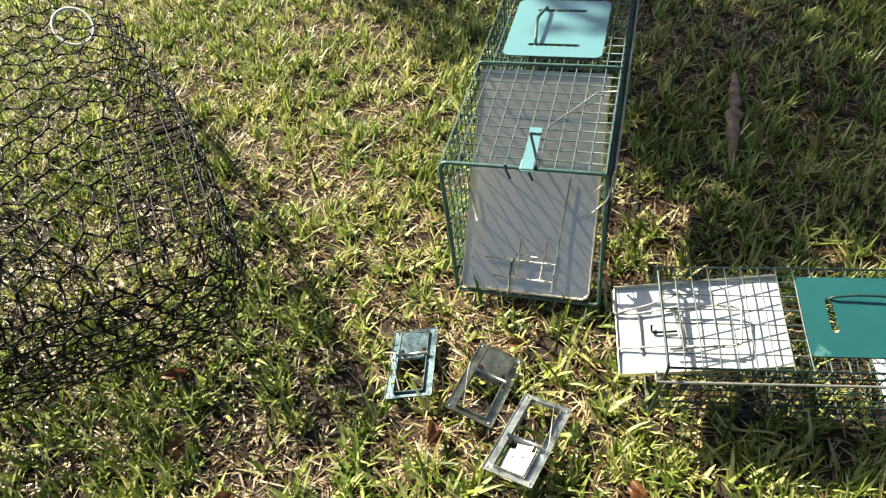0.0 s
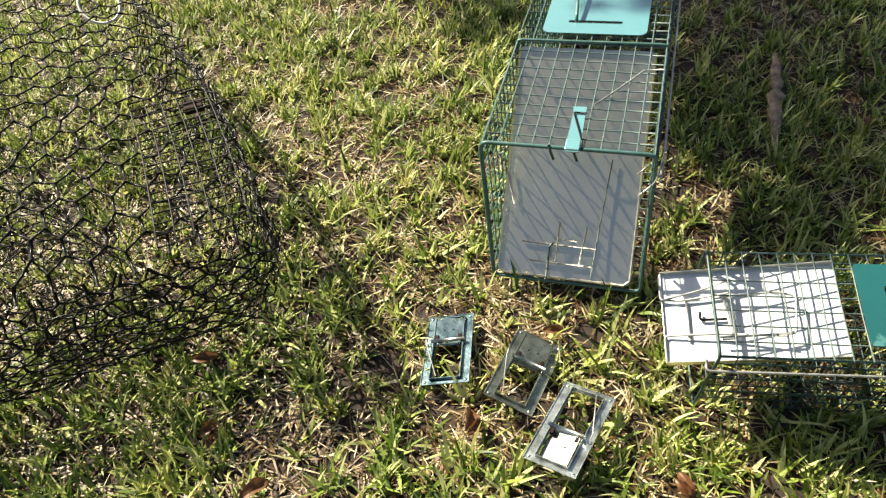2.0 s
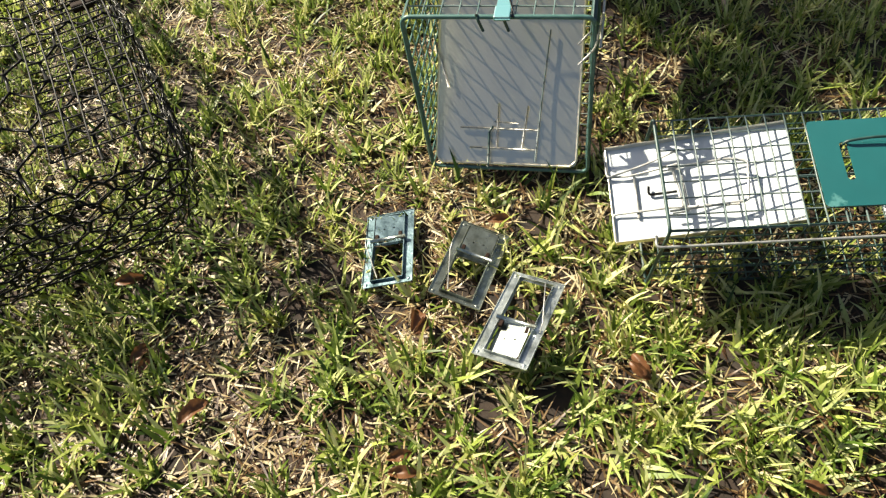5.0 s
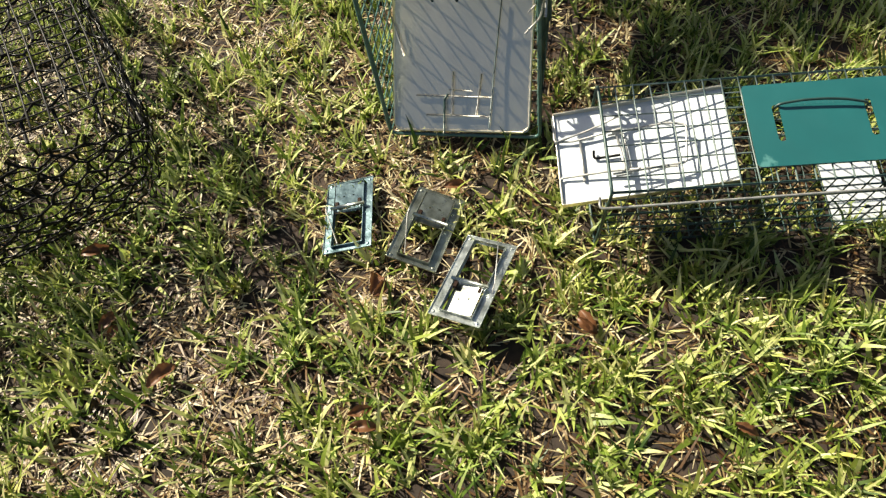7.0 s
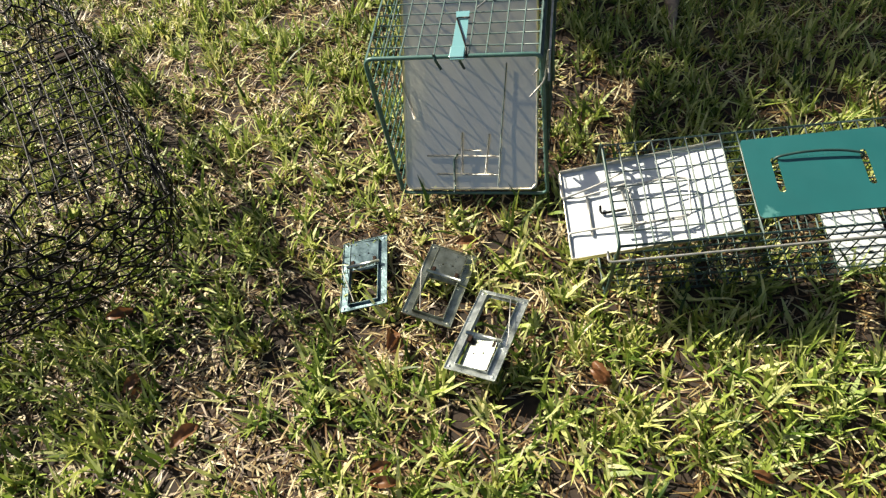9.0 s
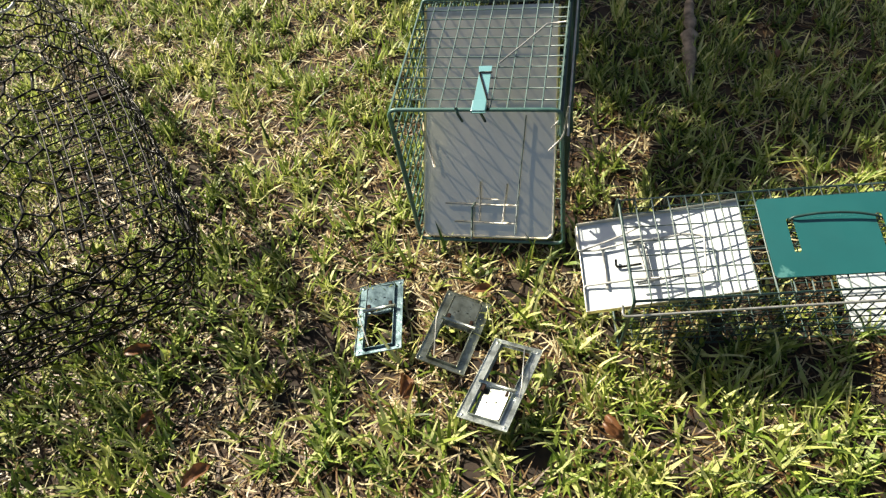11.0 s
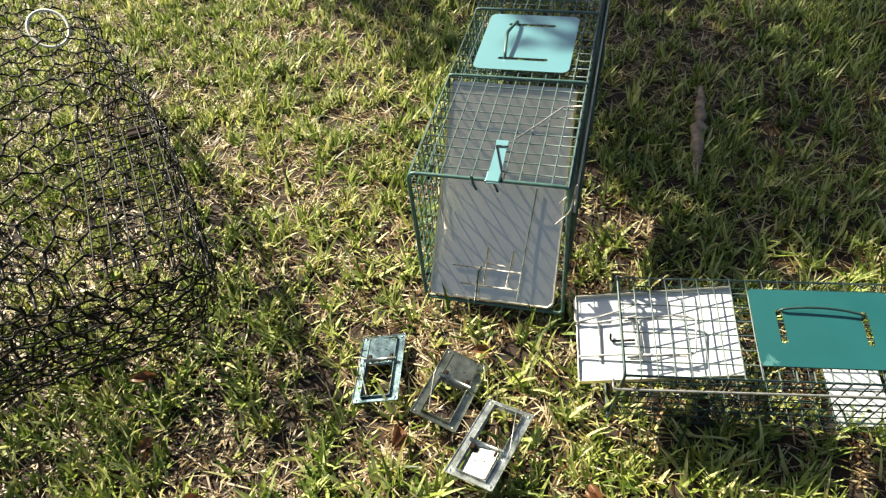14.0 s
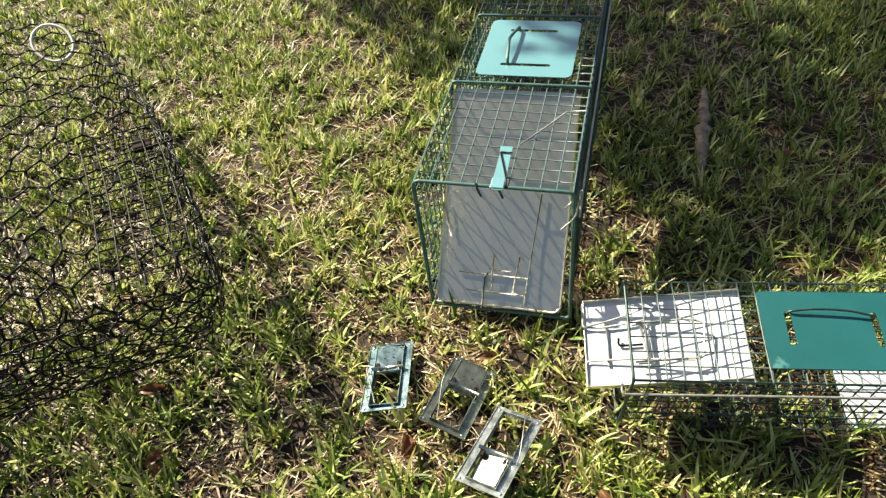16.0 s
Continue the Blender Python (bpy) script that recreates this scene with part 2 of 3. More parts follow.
def plate_mesh(name, outer, holes, thick, material):
    """A sheet cut to an outline with holes in it, given a thickness."""
    bm = bmesh.new()
    edges = []
    for loop in [outer, *holes]:
        vs = [bm.verts.new((x, y, 0)) for x, y in loop]
        edges += [bm.edges.new((vs[i], vs[(i + 1) % len(vs)])) for i in range(len(vs))]
    bmesh.ops.triangle_fill(bm, use_beauty=True, use_dissolve=False, edges=edges)
    for f in bm.faces:
        if f.normal.z < 0:
            f.normal_flip()
    got = bmesh.ops.extrude_face_region(bm, geom=bm.faces[:])
    for e in got["geom"]:
        if isinstance(e, bmesh.types.BMVert):
            e.co.z += thick
    bmesh.ops.recalc_face_normals(bm, faces=bm.faces[:])
    me = bpy.data.meshes.new(name)
    bm.to_mesh(me)
    bm.free()
    me.materials.append(material)
    return me


def frame3(o, x, y):
    """The pose with its x and y axes along the two ways given."""
    x = Vector(x).normalized()
    z = x.cross(Vector(y)).normalized()
    y = z.cross(x)
    return Matrix.Translation(o) @ Matrix((x, y, z)).transposed().to_4x4()


# ---- ground ----
GROUND_Z = -0.012
def ground_height(x, y):
    # a low mound added along the small trap's near side to shorten its shadow
    shadow_lift = 0.026 * math.exp(-((y + 0.34 - 0.17 * (x - 0.6)) / 0.085) ** 2) / (1 + math.exp(-(x - 0.46) / 0.025))
    return GROUND_Z + shadow_lift + 0.010 * noise.noise(Vector((x * 2.3, y * 2.3, 0.3))) + 0.006 * noise.noise(Vector((x * 8, y * 8, 1.7)))

xs = sorted({round(-2.4 + 0.04 * i, 3) for i in range(121)} | {-900, -120, -30, -10, -5, 5, 10, 30, 120, 900})
ys = sorted({round(-1.8 + 0.04 * i, 3) for i in range(118)} | {-900, -120, -30, -10, -5, 5, 10, 30, 120, 900})
gv = [(x, y, ground_height(x, y) if abs(x) < 2.5 and -2 < y < 2.95 else GROUND_Z) for y in ys for x in xs]
gf = [(j * len(xs) + i, j * len(xs) + i + 1, (j + 1) * len(xs) + i + 1, (j + 1) * len(xs) + i) for j in range(len(ys) - 1) for i in range(len(xs) - 1)]
ground = new("ground", mesh_of("ground", gv, gf, SOIL, True))
tagged(ground, "brown soil with thatch under the lawn", "ground", kind="structure")


# ---- large green cage with a sloping sheet door ----
def large_cage():
    W, H, L = 0.254, 0.306, 0.82
    m = pose(0.0, 0.0, 0.014, 2.58, -1.78, 0.96)
    cage = thing("wire_cage_trap", m, "large green wire cage trap with closed grey sheet door, on grass", "cage trap")
    HY = 0.280                                   # where the door is hung
    # same wire all round: top toned as lit, bottom and right side as shaded
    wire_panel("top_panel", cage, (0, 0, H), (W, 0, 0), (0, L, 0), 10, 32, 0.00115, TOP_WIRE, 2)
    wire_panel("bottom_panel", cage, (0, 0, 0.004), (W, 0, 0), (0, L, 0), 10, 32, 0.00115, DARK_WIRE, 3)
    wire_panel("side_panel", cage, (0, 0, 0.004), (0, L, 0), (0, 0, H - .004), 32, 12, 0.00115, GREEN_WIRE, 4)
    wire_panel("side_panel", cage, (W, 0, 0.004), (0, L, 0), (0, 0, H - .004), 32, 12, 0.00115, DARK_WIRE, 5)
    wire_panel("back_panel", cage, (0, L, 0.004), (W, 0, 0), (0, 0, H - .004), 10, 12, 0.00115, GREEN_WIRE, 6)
    hoop = [(-.003, 0, 0), (-.003, 0, H + .002), (W + .003, 0, H + .002), (W + .003, 0, 0)]
    part("front_hoop", Tubes(0.0032, 8).line(bent(hoop, 0.014, 5, True), closed=True).mesh("front_hoop", GREEN_WIRE), cage, "thick green wire hoop round the mouth")
    for y in (HY + .003, 0.533, L):
        hp = [(-.003, y, 0), (-.003, y, H + .004), (W + .003, y, H + .004), (W + .003, y, 0)]
        part("hoop", Tubes(0.0026, 8).line(bent(hp, 0.012, 5, True), closed=True).mesh("hoop", GREEN_WIRE), cage)
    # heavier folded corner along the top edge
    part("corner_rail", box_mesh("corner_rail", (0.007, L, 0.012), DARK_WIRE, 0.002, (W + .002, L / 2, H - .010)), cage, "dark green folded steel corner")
    part("side_rod", Tubes(0.0019, 6).line(bent([(W + .012, -.004, H - .045), (W + .013, .01, H - .014), (W + .013, L * .94, H - .010), (W + .004, L * .95, H - .010)], .012)).mesh("side_rod", WIRE_ZINC), cage, "bare wire rod along the top edge")
    # door sheet: foot at the mouth, head under the second hoop
    dl = math.hypot(H - 0.010, HY)
    door = thing("door", Matrix.Identity(4), "", "")
    for key in list(door.keys()):
        del door[key]
    door.parent = cage
    door.matrix_parent_inverse = Matrix.Identity(4)
    door.matrix_basis = frame3((0.005, 0.004, 0.006), (1, 0, 0), (0, HY, H - .010))
    dw = W - 0.021
    part("door_sheet", plate_mesh("door_sheet", rounded_rect(0, 0, dw, dl - .006, .008), [], .0012, SHEET), door, "dull grey galvanised door sheet")
    rim = Tubes(0.0022, 6)
    rim.line([(0, dl * .98, .002), (0, .01, .002), (.01, 0, .002), (dw - .01, 0, .002), (dw, .01, .002), (dw, dl * .98, .002)])
    part("door_rim", rim.mesh("door_rim", SHEET), door)
    return cage, door, W, H, L, HY, dl, dw

cage, cage_door, CW, CH, CL, CHY, CDL, CDW = large_cage()


def carry_plate(parent, o, x, y, sx, sy, slots, paint, corner=.014, name="handle_plate"):
    """Painted plate with two long slots and a wire handle; slots: (x0, y0, x1, y1)."""
    base = new(name)
    base.parent = parent
    base.matrix_basis = frame3(o, x, y)
    part("plate", plate_mesh("plate", rounded_rect(0, 0, sx, sy, corner), [rounded_rect(*s, .0045) for s in slots], .0014, paint), base, "green painted steel plate")
    return base

# plate on top of the large cage
PX, PY = 0.180, 0.203
cp = carry_plate(cage, (0.038, 0.307, CH + .0045), (1, 0, 0), (0, 1, 0), PX, PY, [(.042, .034, .137, .0425), (.042, .159, .137, .1675)], GLARE_PAINT)
part("handle", Tubes(0.0032, 8).line(bent([(.056, .038, -.012), (.056, .038, .011), (.050, .100, .020), (.060, .163, .011), (.060, .163, -.012)], .010)).mesh("handle", GREEN_WIRE), cp, "green wire carrying handle")
# latch tongue and hooks on the mouth's upper bar
tongue = plate_mesh("latch", [(-.009, -.010), (.011, -.010), (.011, .020), (.010, .078), (.0105, .098), (-.0105, .098), (-.008, .078), (-.009, .020)], [], .0014, GLARE_PAINT)
la = part("latch", tongue, cage, "green painted latch tongue")
la.matrix_basis = frame3((0.137, -.002, CH + .0055), (1, 0.02, 0), (.01, 1, 0))
part("latch_spring", Tubes(.0014, 6).line(bent([(.148, .078, CH + .009), (.128, .078, CH + .009), (.140, .040, CH + .009), (.149, .010, CH + .010), (.151, -.004, CH + .004)], .003)).mesh("latch_spring", BLACK_WIRE), cage, "thin dark spring wire")
part("latch_clip", box_mesh("latch_clip", (.022, .024, .007), GLARE_PAINT, .0015, (.137, .002, CH + .006)), cage)
for hx in (.105, .140):
    part("hook", Tubes(.0022, 6).line(bent([(hx - .003, 0, CH + .006), (hx, -.006, CH), (hx + .003, .004, CH - .024)], .004)).mesh("hook", DARK_WIRE), cage)
part("trip_rod", Tubes(.0014, 6).line([(.155, .102, CH + .006), (.19, .154, CH + .005), (.222, .202, CH + .006), (.252, .210, CH + .004)]).mesh("trip_rod", WIRE_ZINC), cage, "bare wire trip rod")
part("bent_wire", Tubes(.0014, 6).line(bent([(CW + .013, -.002, CH + .010), (CW + .006, -.008, CH - .042), (CW - .016, -.012, CH - .068)], .01)).mesh("bent_wire", WIRE_ZINC), cage)
# lock wires on the door sheet
def door_wire(pts, r=.0013, mat=WIRE_ZINC):
    part("lock_wire", Tubes(r, 6).line(bent([(x * CDW, y * CDL, .004 + z) for x, y, z in pts], .006)).mesh("lock_wire", mat), cage_door)
door_wire([(0.167, .145, 0), (0.721, .141, 0)])
door_wire([(0.24, .065, 0), (0.712, .062, 0)])
door_wire([(0.434, .066, .005), (0.443, .245, .005)])
door_wire([(0.614, .066, .004), (0.648, .237, .004)])
door_wire([(0.382, -.01, .008), (0.384, .135, .008), (0.408, .152, .006)], .002, DARK_WIRE)
door_wire([(0.712, .015, .006), (0.742, .28, .003), (0.777, .53, .002)], .0011, SMALL_WIRE)
door_wire([(-0.009, .46, .004), (0.076, .305, .002)])
door_wire([(0.966, .475, .006), (1.039, .52, .006)])
door_wire([(0.408, .17, .001), (0.579, .165, .001)], .0008)


# ---- small cage with its white door raised ----
def small_cage():
    W, H, L = 0.166, 0.184, 0.61
    m = pose(0.359, -0.180, -0.0135, 12.6, 0.23, 10.4)
    trap = thing("small_wire_cage_trap", m, "small green wire cage trap with raised white door, on grass", "cage trap")
    # sunlit tone for the top, shaded tone for the sides and bottom
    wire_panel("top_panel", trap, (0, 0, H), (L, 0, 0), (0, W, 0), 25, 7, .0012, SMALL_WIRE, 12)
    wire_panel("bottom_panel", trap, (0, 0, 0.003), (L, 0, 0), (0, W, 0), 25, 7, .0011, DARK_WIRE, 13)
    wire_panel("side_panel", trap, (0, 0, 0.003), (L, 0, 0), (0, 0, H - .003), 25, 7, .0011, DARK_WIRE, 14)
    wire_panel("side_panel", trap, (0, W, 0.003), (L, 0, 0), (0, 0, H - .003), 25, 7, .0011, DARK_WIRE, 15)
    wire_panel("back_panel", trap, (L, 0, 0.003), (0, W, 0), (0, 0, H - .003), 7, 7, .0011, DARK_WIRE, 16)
    for x in (0.0, L):
        hp = [(x, -.002, 0.002), (x, -.002, H + .004), (x, W + .002, H + .004), (x, W + .002, 0.002)]
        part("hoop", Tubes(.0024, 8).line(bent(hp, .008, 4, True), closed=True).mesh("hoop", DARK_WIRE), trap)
    part("side_rod", Tubes(.0019, 6).line(bent([(-.014, 0, H - .012), (-.016, -.016, H - .014), (L * .95, -.012, H - .010), (L * .95, 0, H - .012)], .010)).mesh("side_rod", WIRE_ZINC), trap, "thin bare wire rod")
    return trap, W, H, L

trap, TW, TH, TL = small_cage()
tp = carry_plate(trap, (0.195, 0.021, TH + .0045), (1, 0, 0), (0, 1, 0), .204, .127, [(.0345, .037, .0445, .093), (.157, .037, .167, .093)], GREEN_PAINT, .006)
part("handle", Tubes(.0019, 8).line(bent([(.040, .090, -.014), (.040, .091, .006), (.072, .0935, .0090), (.101, .0930, .0100), (.130, .0905, .0095), (.162, .084, .007), (.162, .084, -.014)], .010)).mesh("handle", DARK_WIRE), tp, "dark green wire carrying handle")
mark_v, mark_f = [], []
rnd = random.Random(3)
mx = .064
for i in range(9):
    wd = rnd.uniform(.005, .008)
    b = len(mark_v)
    mark_v += [(mx + dx * wd, .0905 + dy * .005, .0014 + dz * .00015) for dz in (0, 1) for dx, dy in ((0, 0), (1, 0), (1, 1), (0, 1))]
    mark_f += [tuple(b + k for k in q) for q in ((4, 5, 6, 7), (0, 1, 5, 4), (1, 2, 6, 5), (2, 3, 7, 6), (3, 0, 4, 7))]
    mx += wd + .0016
part("stamped_mark", mesh_of("stamped_mark", mark_v, mark_f, GREEN_PAINT), tp)
# raised white door
td = new("door")
td.parent = trap
td.matrix_basis = frame3((-.0588, .0098, .1288), (.981, 0, .1926), (0, 1, 0))
DLX, DLY = 0.238, 0.146
part("door_sheet", plate_mesh("door_sheet", rounded_rect(0, 0, DLX, DLY, .003), [], .0012, WHITE), td, "white painted steel sheet")
part("door_lip", box_mesh("door_lip", (DLX, .0014, .012), SHEET, .0004, (DLX / 2, DLY, .004)), td, "bare metal lip")
part("door_lip", box_mesh("door_lip", (DLX, .0014, .009), SHEET, .0004, (DLX / 2, 0, .001)), td)
part("door_lip", box_mesh("door_lip", (.0014, DLY, .009), SHEET, .0004, (0, DLY / 2, .001)), td)
def trap_wire(pts, r=.0017, mat=WIRE_ZINC, name="spring_wire"):
    part(name, Tubes(r, 6).line(bent(pts, .006)).mesh(name, mat), td)
trap_wire([(-.002, .142, .004), (-.002, .100, .006), (.027, .096, .008), (.093, .1035, .010)])
trap_wire([(-.002, .098, .008), (.050, .106, .016), (.098, .119, .022)], .0015)
trap_wire([(.000, .003, .004), (.000, .041, .006), (.074, .038, .012), (.160, .027, .020)])
trap_wire([(.080, .096, .014), (.155, .0955, .020), (.180, .0875, .020), (.172, .030, .020), (.074, .030, .018)])
trap_wire([(.0347, .098, .005), (.0338, .032, .005)], .0022)
trap_wire([(.052, .076, .008), (.0505, .064, .006), (.088, .064, .006)], .0020, BLACK_WIRE, "trigger")
trap_wire([(.086, .100, .010), (.092, .034, .010)], .0022)
trap_wire([(.074, .098, .006), (.096, .098, .006), (.100, .032, .006), (.078, .032, .006)], .0013)
# tilted pan inside the cage
pan = part("trip_pan", plate_mesh("trip_pan", rounded_rect(0, 0, .088, .122, .010), [rounded_rect(.050, .022, .060, .028, .002)], .0012, WHITE), trap, "white painted trip pan")
pan.matrix_basis = frame3((0.368, 0.003, .006), (1, .05, .01), (-.03, 1, .05))


# ---- black netting cage ----
def netting(surf, nu, nv, r, material, name, seed, jit=0.10, hanging=0.004):
    """Twisted hexagonal netting over a patch surf(u, v), u and v from 0 to 1."""
    rnd = random.Random(seed)
    t = Tubes(r, 4)
    def node(i, j, k):
        # two nodes a cell: lower (k=0) and upper (k=1)
        u = (i + (0.5 if j % 2 else 0)) / nu
        v = (j + (0.32 if k == 0 else -0.32) + 0.5) / nv
        key = random.Random(seed * 7919 + i * 131 + j * 17 + k)
        return min(max(u + key.uniform(-jit, jit) / nu, 0), 1), min(max(v + key.uniform(-jit, jit) / nv, 0), 1)
    def wire(a, b, rr):
        pa, pb = Vector(surf(*a)), Vector(surf(*b))
        if (pb - pa).length < 0.003:
            return
        mid = (pa + pb) / 2 + Vector((rnd.uniform(-1, 1), rnd.uniform(-1, 1), rnd.uniform(-1, 1))) * hanging * .3
        t.line([pa, mid, pb], rr)
    for j in range(nv):
        for i in range(nu):
            # lower and upper node of the twist
            lo, hi = node(i, j, 0), node(i, j, 1)
            # the twist runs along v, its ends fork to the neighbours in the next row
            a, b = hi, lo
            wire(a, b, r * 1.5)
            if j + 1 < nv:
                n1 = (i, j + 1) if j % 2 else (i - 1, j + 1)
                n2 = (i + 1, j + 1) if j % 2 else (i, j + 1)
                for n in (n1, n2):
                    if 0 <= n[0] < nu:
                        wire(lo if lo[1] > hi[1] else hi, node(n[0], n[1], 1) if node(n[0], n[1], 1)[1] < node(n[0], n[1], 0)[1] else node(n[0], n[1], 0), r)
    return t.mesh(name, material)

def netting_cage():
    A = Vector((-.388, -.182, 0))               # foot of the corner
    d1 = Vector((-.716, .698, 0)).normalized()  # along the side
    d2 = Vector((-.79, -.61, 0)).normalized()   # along the front
    lean = Vector((.088, -.008, 0))             # the top overhangs its foot
    L, D, H = 1.15, .75, .262
    c = thing("netting_cage", pose(0, 0, 0), "black wire netting cage with a welded wire patch, on grass", "cage trap")
    def sway(p, k):
        q = Vector(p)
        return q + Vector((noise.noise(q * 6 + Vector((k, 0, 0))), noise.noise(q * 6 + Vector((0, k, 3))), noise.noise(q * 6 + Vector((5, 0, k))))) * .016
    def bulge(v):
        return -d2 * (.046 * math.sin(math.pi * min(1, max(0, v * 1.05))))
    def top(u, v):
        edge = .030 * (max(0, 1 - u * 6) ** 2 + max(0, 1 - v * 8) ** 2)
        return sway(A + lean + bulge(v) * (1 - u) + d1 * (L * v) + d2 * (D * u) + Vector((0, 0, H - edge)), 1)
    def front(u, v):
        out = .028 * math.sin(math.pi * v)
        return sway(A + lean * v * max(0, 1 - u) + d2 * (D * u) - d1 * out + Vector((0, 0, .005 + (H - .03) * v)), 2)
    def side(u, v):
        out = .022 * math.sin(math.pi * v) * max(0, 1 - u * .6)
        return sway(A + lean * v + bulge(u) * v + d1 * (L * u) - d2 * out + Vector((0, 0, .005 + (H - .03) * v)), 3)
    def rear(u, v):
        return sway(A + d1 * L + d2 * (D * u) + Vector((0, 0, .005 + (H - .01) * v)), 4)
    def floor(u, v):
        return sway(A + d1 * (L * v) + d2 * (D * u) + Vector((0, 0, .022)), 5)
    def funnel(u, v):
        w = 2 * math.pi * u
        rr = .14 - .07 * v
        return sway(A + d2 * (.30 + .05 * v) + d1 * (.03 + .36 * v) + d2 * (rr * math.cos(w)) + Vector((0, 0, .135 + rr * .8 * math.sin(w))), 6)
    part("top_netting", netting(top, 14, 17, .0020, BLACK_WIRE, "top_netting", 21), c)
    part("front_netting", netting(front, 18, 9, .0018, BLACK_WIRE, "front_netting", 22, .16), c)
    part("side_netting", netting(side, 25, 8, .0012, BLACK_WIRE, "side_netting", 23, .2), c)
    part("rear_netting", netting(rear, 13, 6, .0010, BLACK_WIRE, "rear_netting", 24, .2), c)
    part("bottom_netting", netting(floor, 14, 24, .0009, BLACK_WIRE, "bottom_netting", 25, .2), c)
    part("funnel_netting", netting(funnel, 18, 10, .0011, BLACK_WIRE, "funnel_netting", 26, .25), c)
    part("folded_netting", netting(lambda u, v: front(u, v * .9) + d1 * .035, 15, 8, .0014, BLACK_WIRE, "folded_netting", 27, .3), c)
    # welded patch over the top near the corner
    o = A + lean + d1 * .012 + d2 * .022 + Vector((0, 0, H + .004))
    patch = new("welded_patch")
    patch.parent = c
    tagged(patch, "stiff welded wire patch")
    def on_patch(a, b, off):
        q = o + d2 * (.140 * a) + d1 * (.44 * b) + bulge(.38 * b)
        return q + Vector((0, 0, .005 * noise.noise(q * 5) + off))
    for i in range(6):
        part("patch_wire", Tubes(.0014, 5).line([on_patch(i / 5, k / 9, .0014) for k in range(10)]).mesh("patch_wire", BLACK_WELDED), patch)
    for i in range(17):
        part("patch_wire", Tubes(.0014, 5).line([on_patch(k / 5, i / 16, -.0014) for k in range(6)]).mesh("patch_wire", BLACK_WELDED), patch)
    # lacing along the edges, several strands
    for k, (p, d, ln) in enumerate(((top(0, 0), d1, L), (top(0, 0) + Vector((0, 0, -.02)), d1, L), (top(.012, 0) + Vector((0, 0, .004)), d1, L), (top(0, 0), d2, D), (Vector((A.x, A.y, .012)), d2, D), (Vector((A.x, A.y, .012)), d1, L), (top(0, 0) + Vector((0, 0, -.045)), d1, L), (top(0, 0) + Vector((0, 0, -.01)), d1, L), (top(0, 0) + Vector((0, 0, -.015)), d1, L), (top(0, 0) + Vector((0, 0, .003)), d1, L), (top(.004, 0), d1, L), (top(0, 0) + Vector((0, 0, -.03)), d1, L), (Vector((A.x, A.y, .012)) - d2 * .012, lean + Vector((0, 0, H - .03)), 1), (Vector((A.x, A.y, .012)) + d2 * .004, lean + Vector((0, 0, H - .03)), 1))):
        pts = []
        for i in range(110):
            s = i / 109
            q = Vector(p) + d * (ln * s)
            if d == d1 and q.z > .1:
                q += bulge(s)
            pts.append(q + Vector((noise.noise(q * 22 + Vector((k * 3.7, 0, 0))), noise.noise(q * 22 + Vector((0, k * 3.7, 0))), noise.noise(q * 22 + Vector((0, 0, k * 3.7))))) * (.010 if q.z > .1 else .017))
        part("lacing", Tubes(.0012, 5).line(pts).mesh("lacing", BLACK_WIRE), c)
    br = part("bracket", box_mesh("bracket", (.036, .028, .014), RUST, .003), c, "rusty dark metal bracket")
    br.matrix_basis = frame3(A + lean + d1 * .395 + d2 * .012 + Vector((0, 0, H - .006)), d2, d1)
    ring = Tubes(.0036, 8).line([A + lean + d1 * .975 + d2 * .086 + (d1 * .046 + Vector((0, 0, .028))) * math.sin(w) + d2 * (.045 * math.cos(w)) + Vector((0, 0, H - .012)) for w in [2 * math.pi * i / 32 for i in range(32)]], closed=True)
    part("ring", ring.mesh("ring", PALE_RING), c, "pale plastic ring tied to the netting")
    return c

netting_cage()


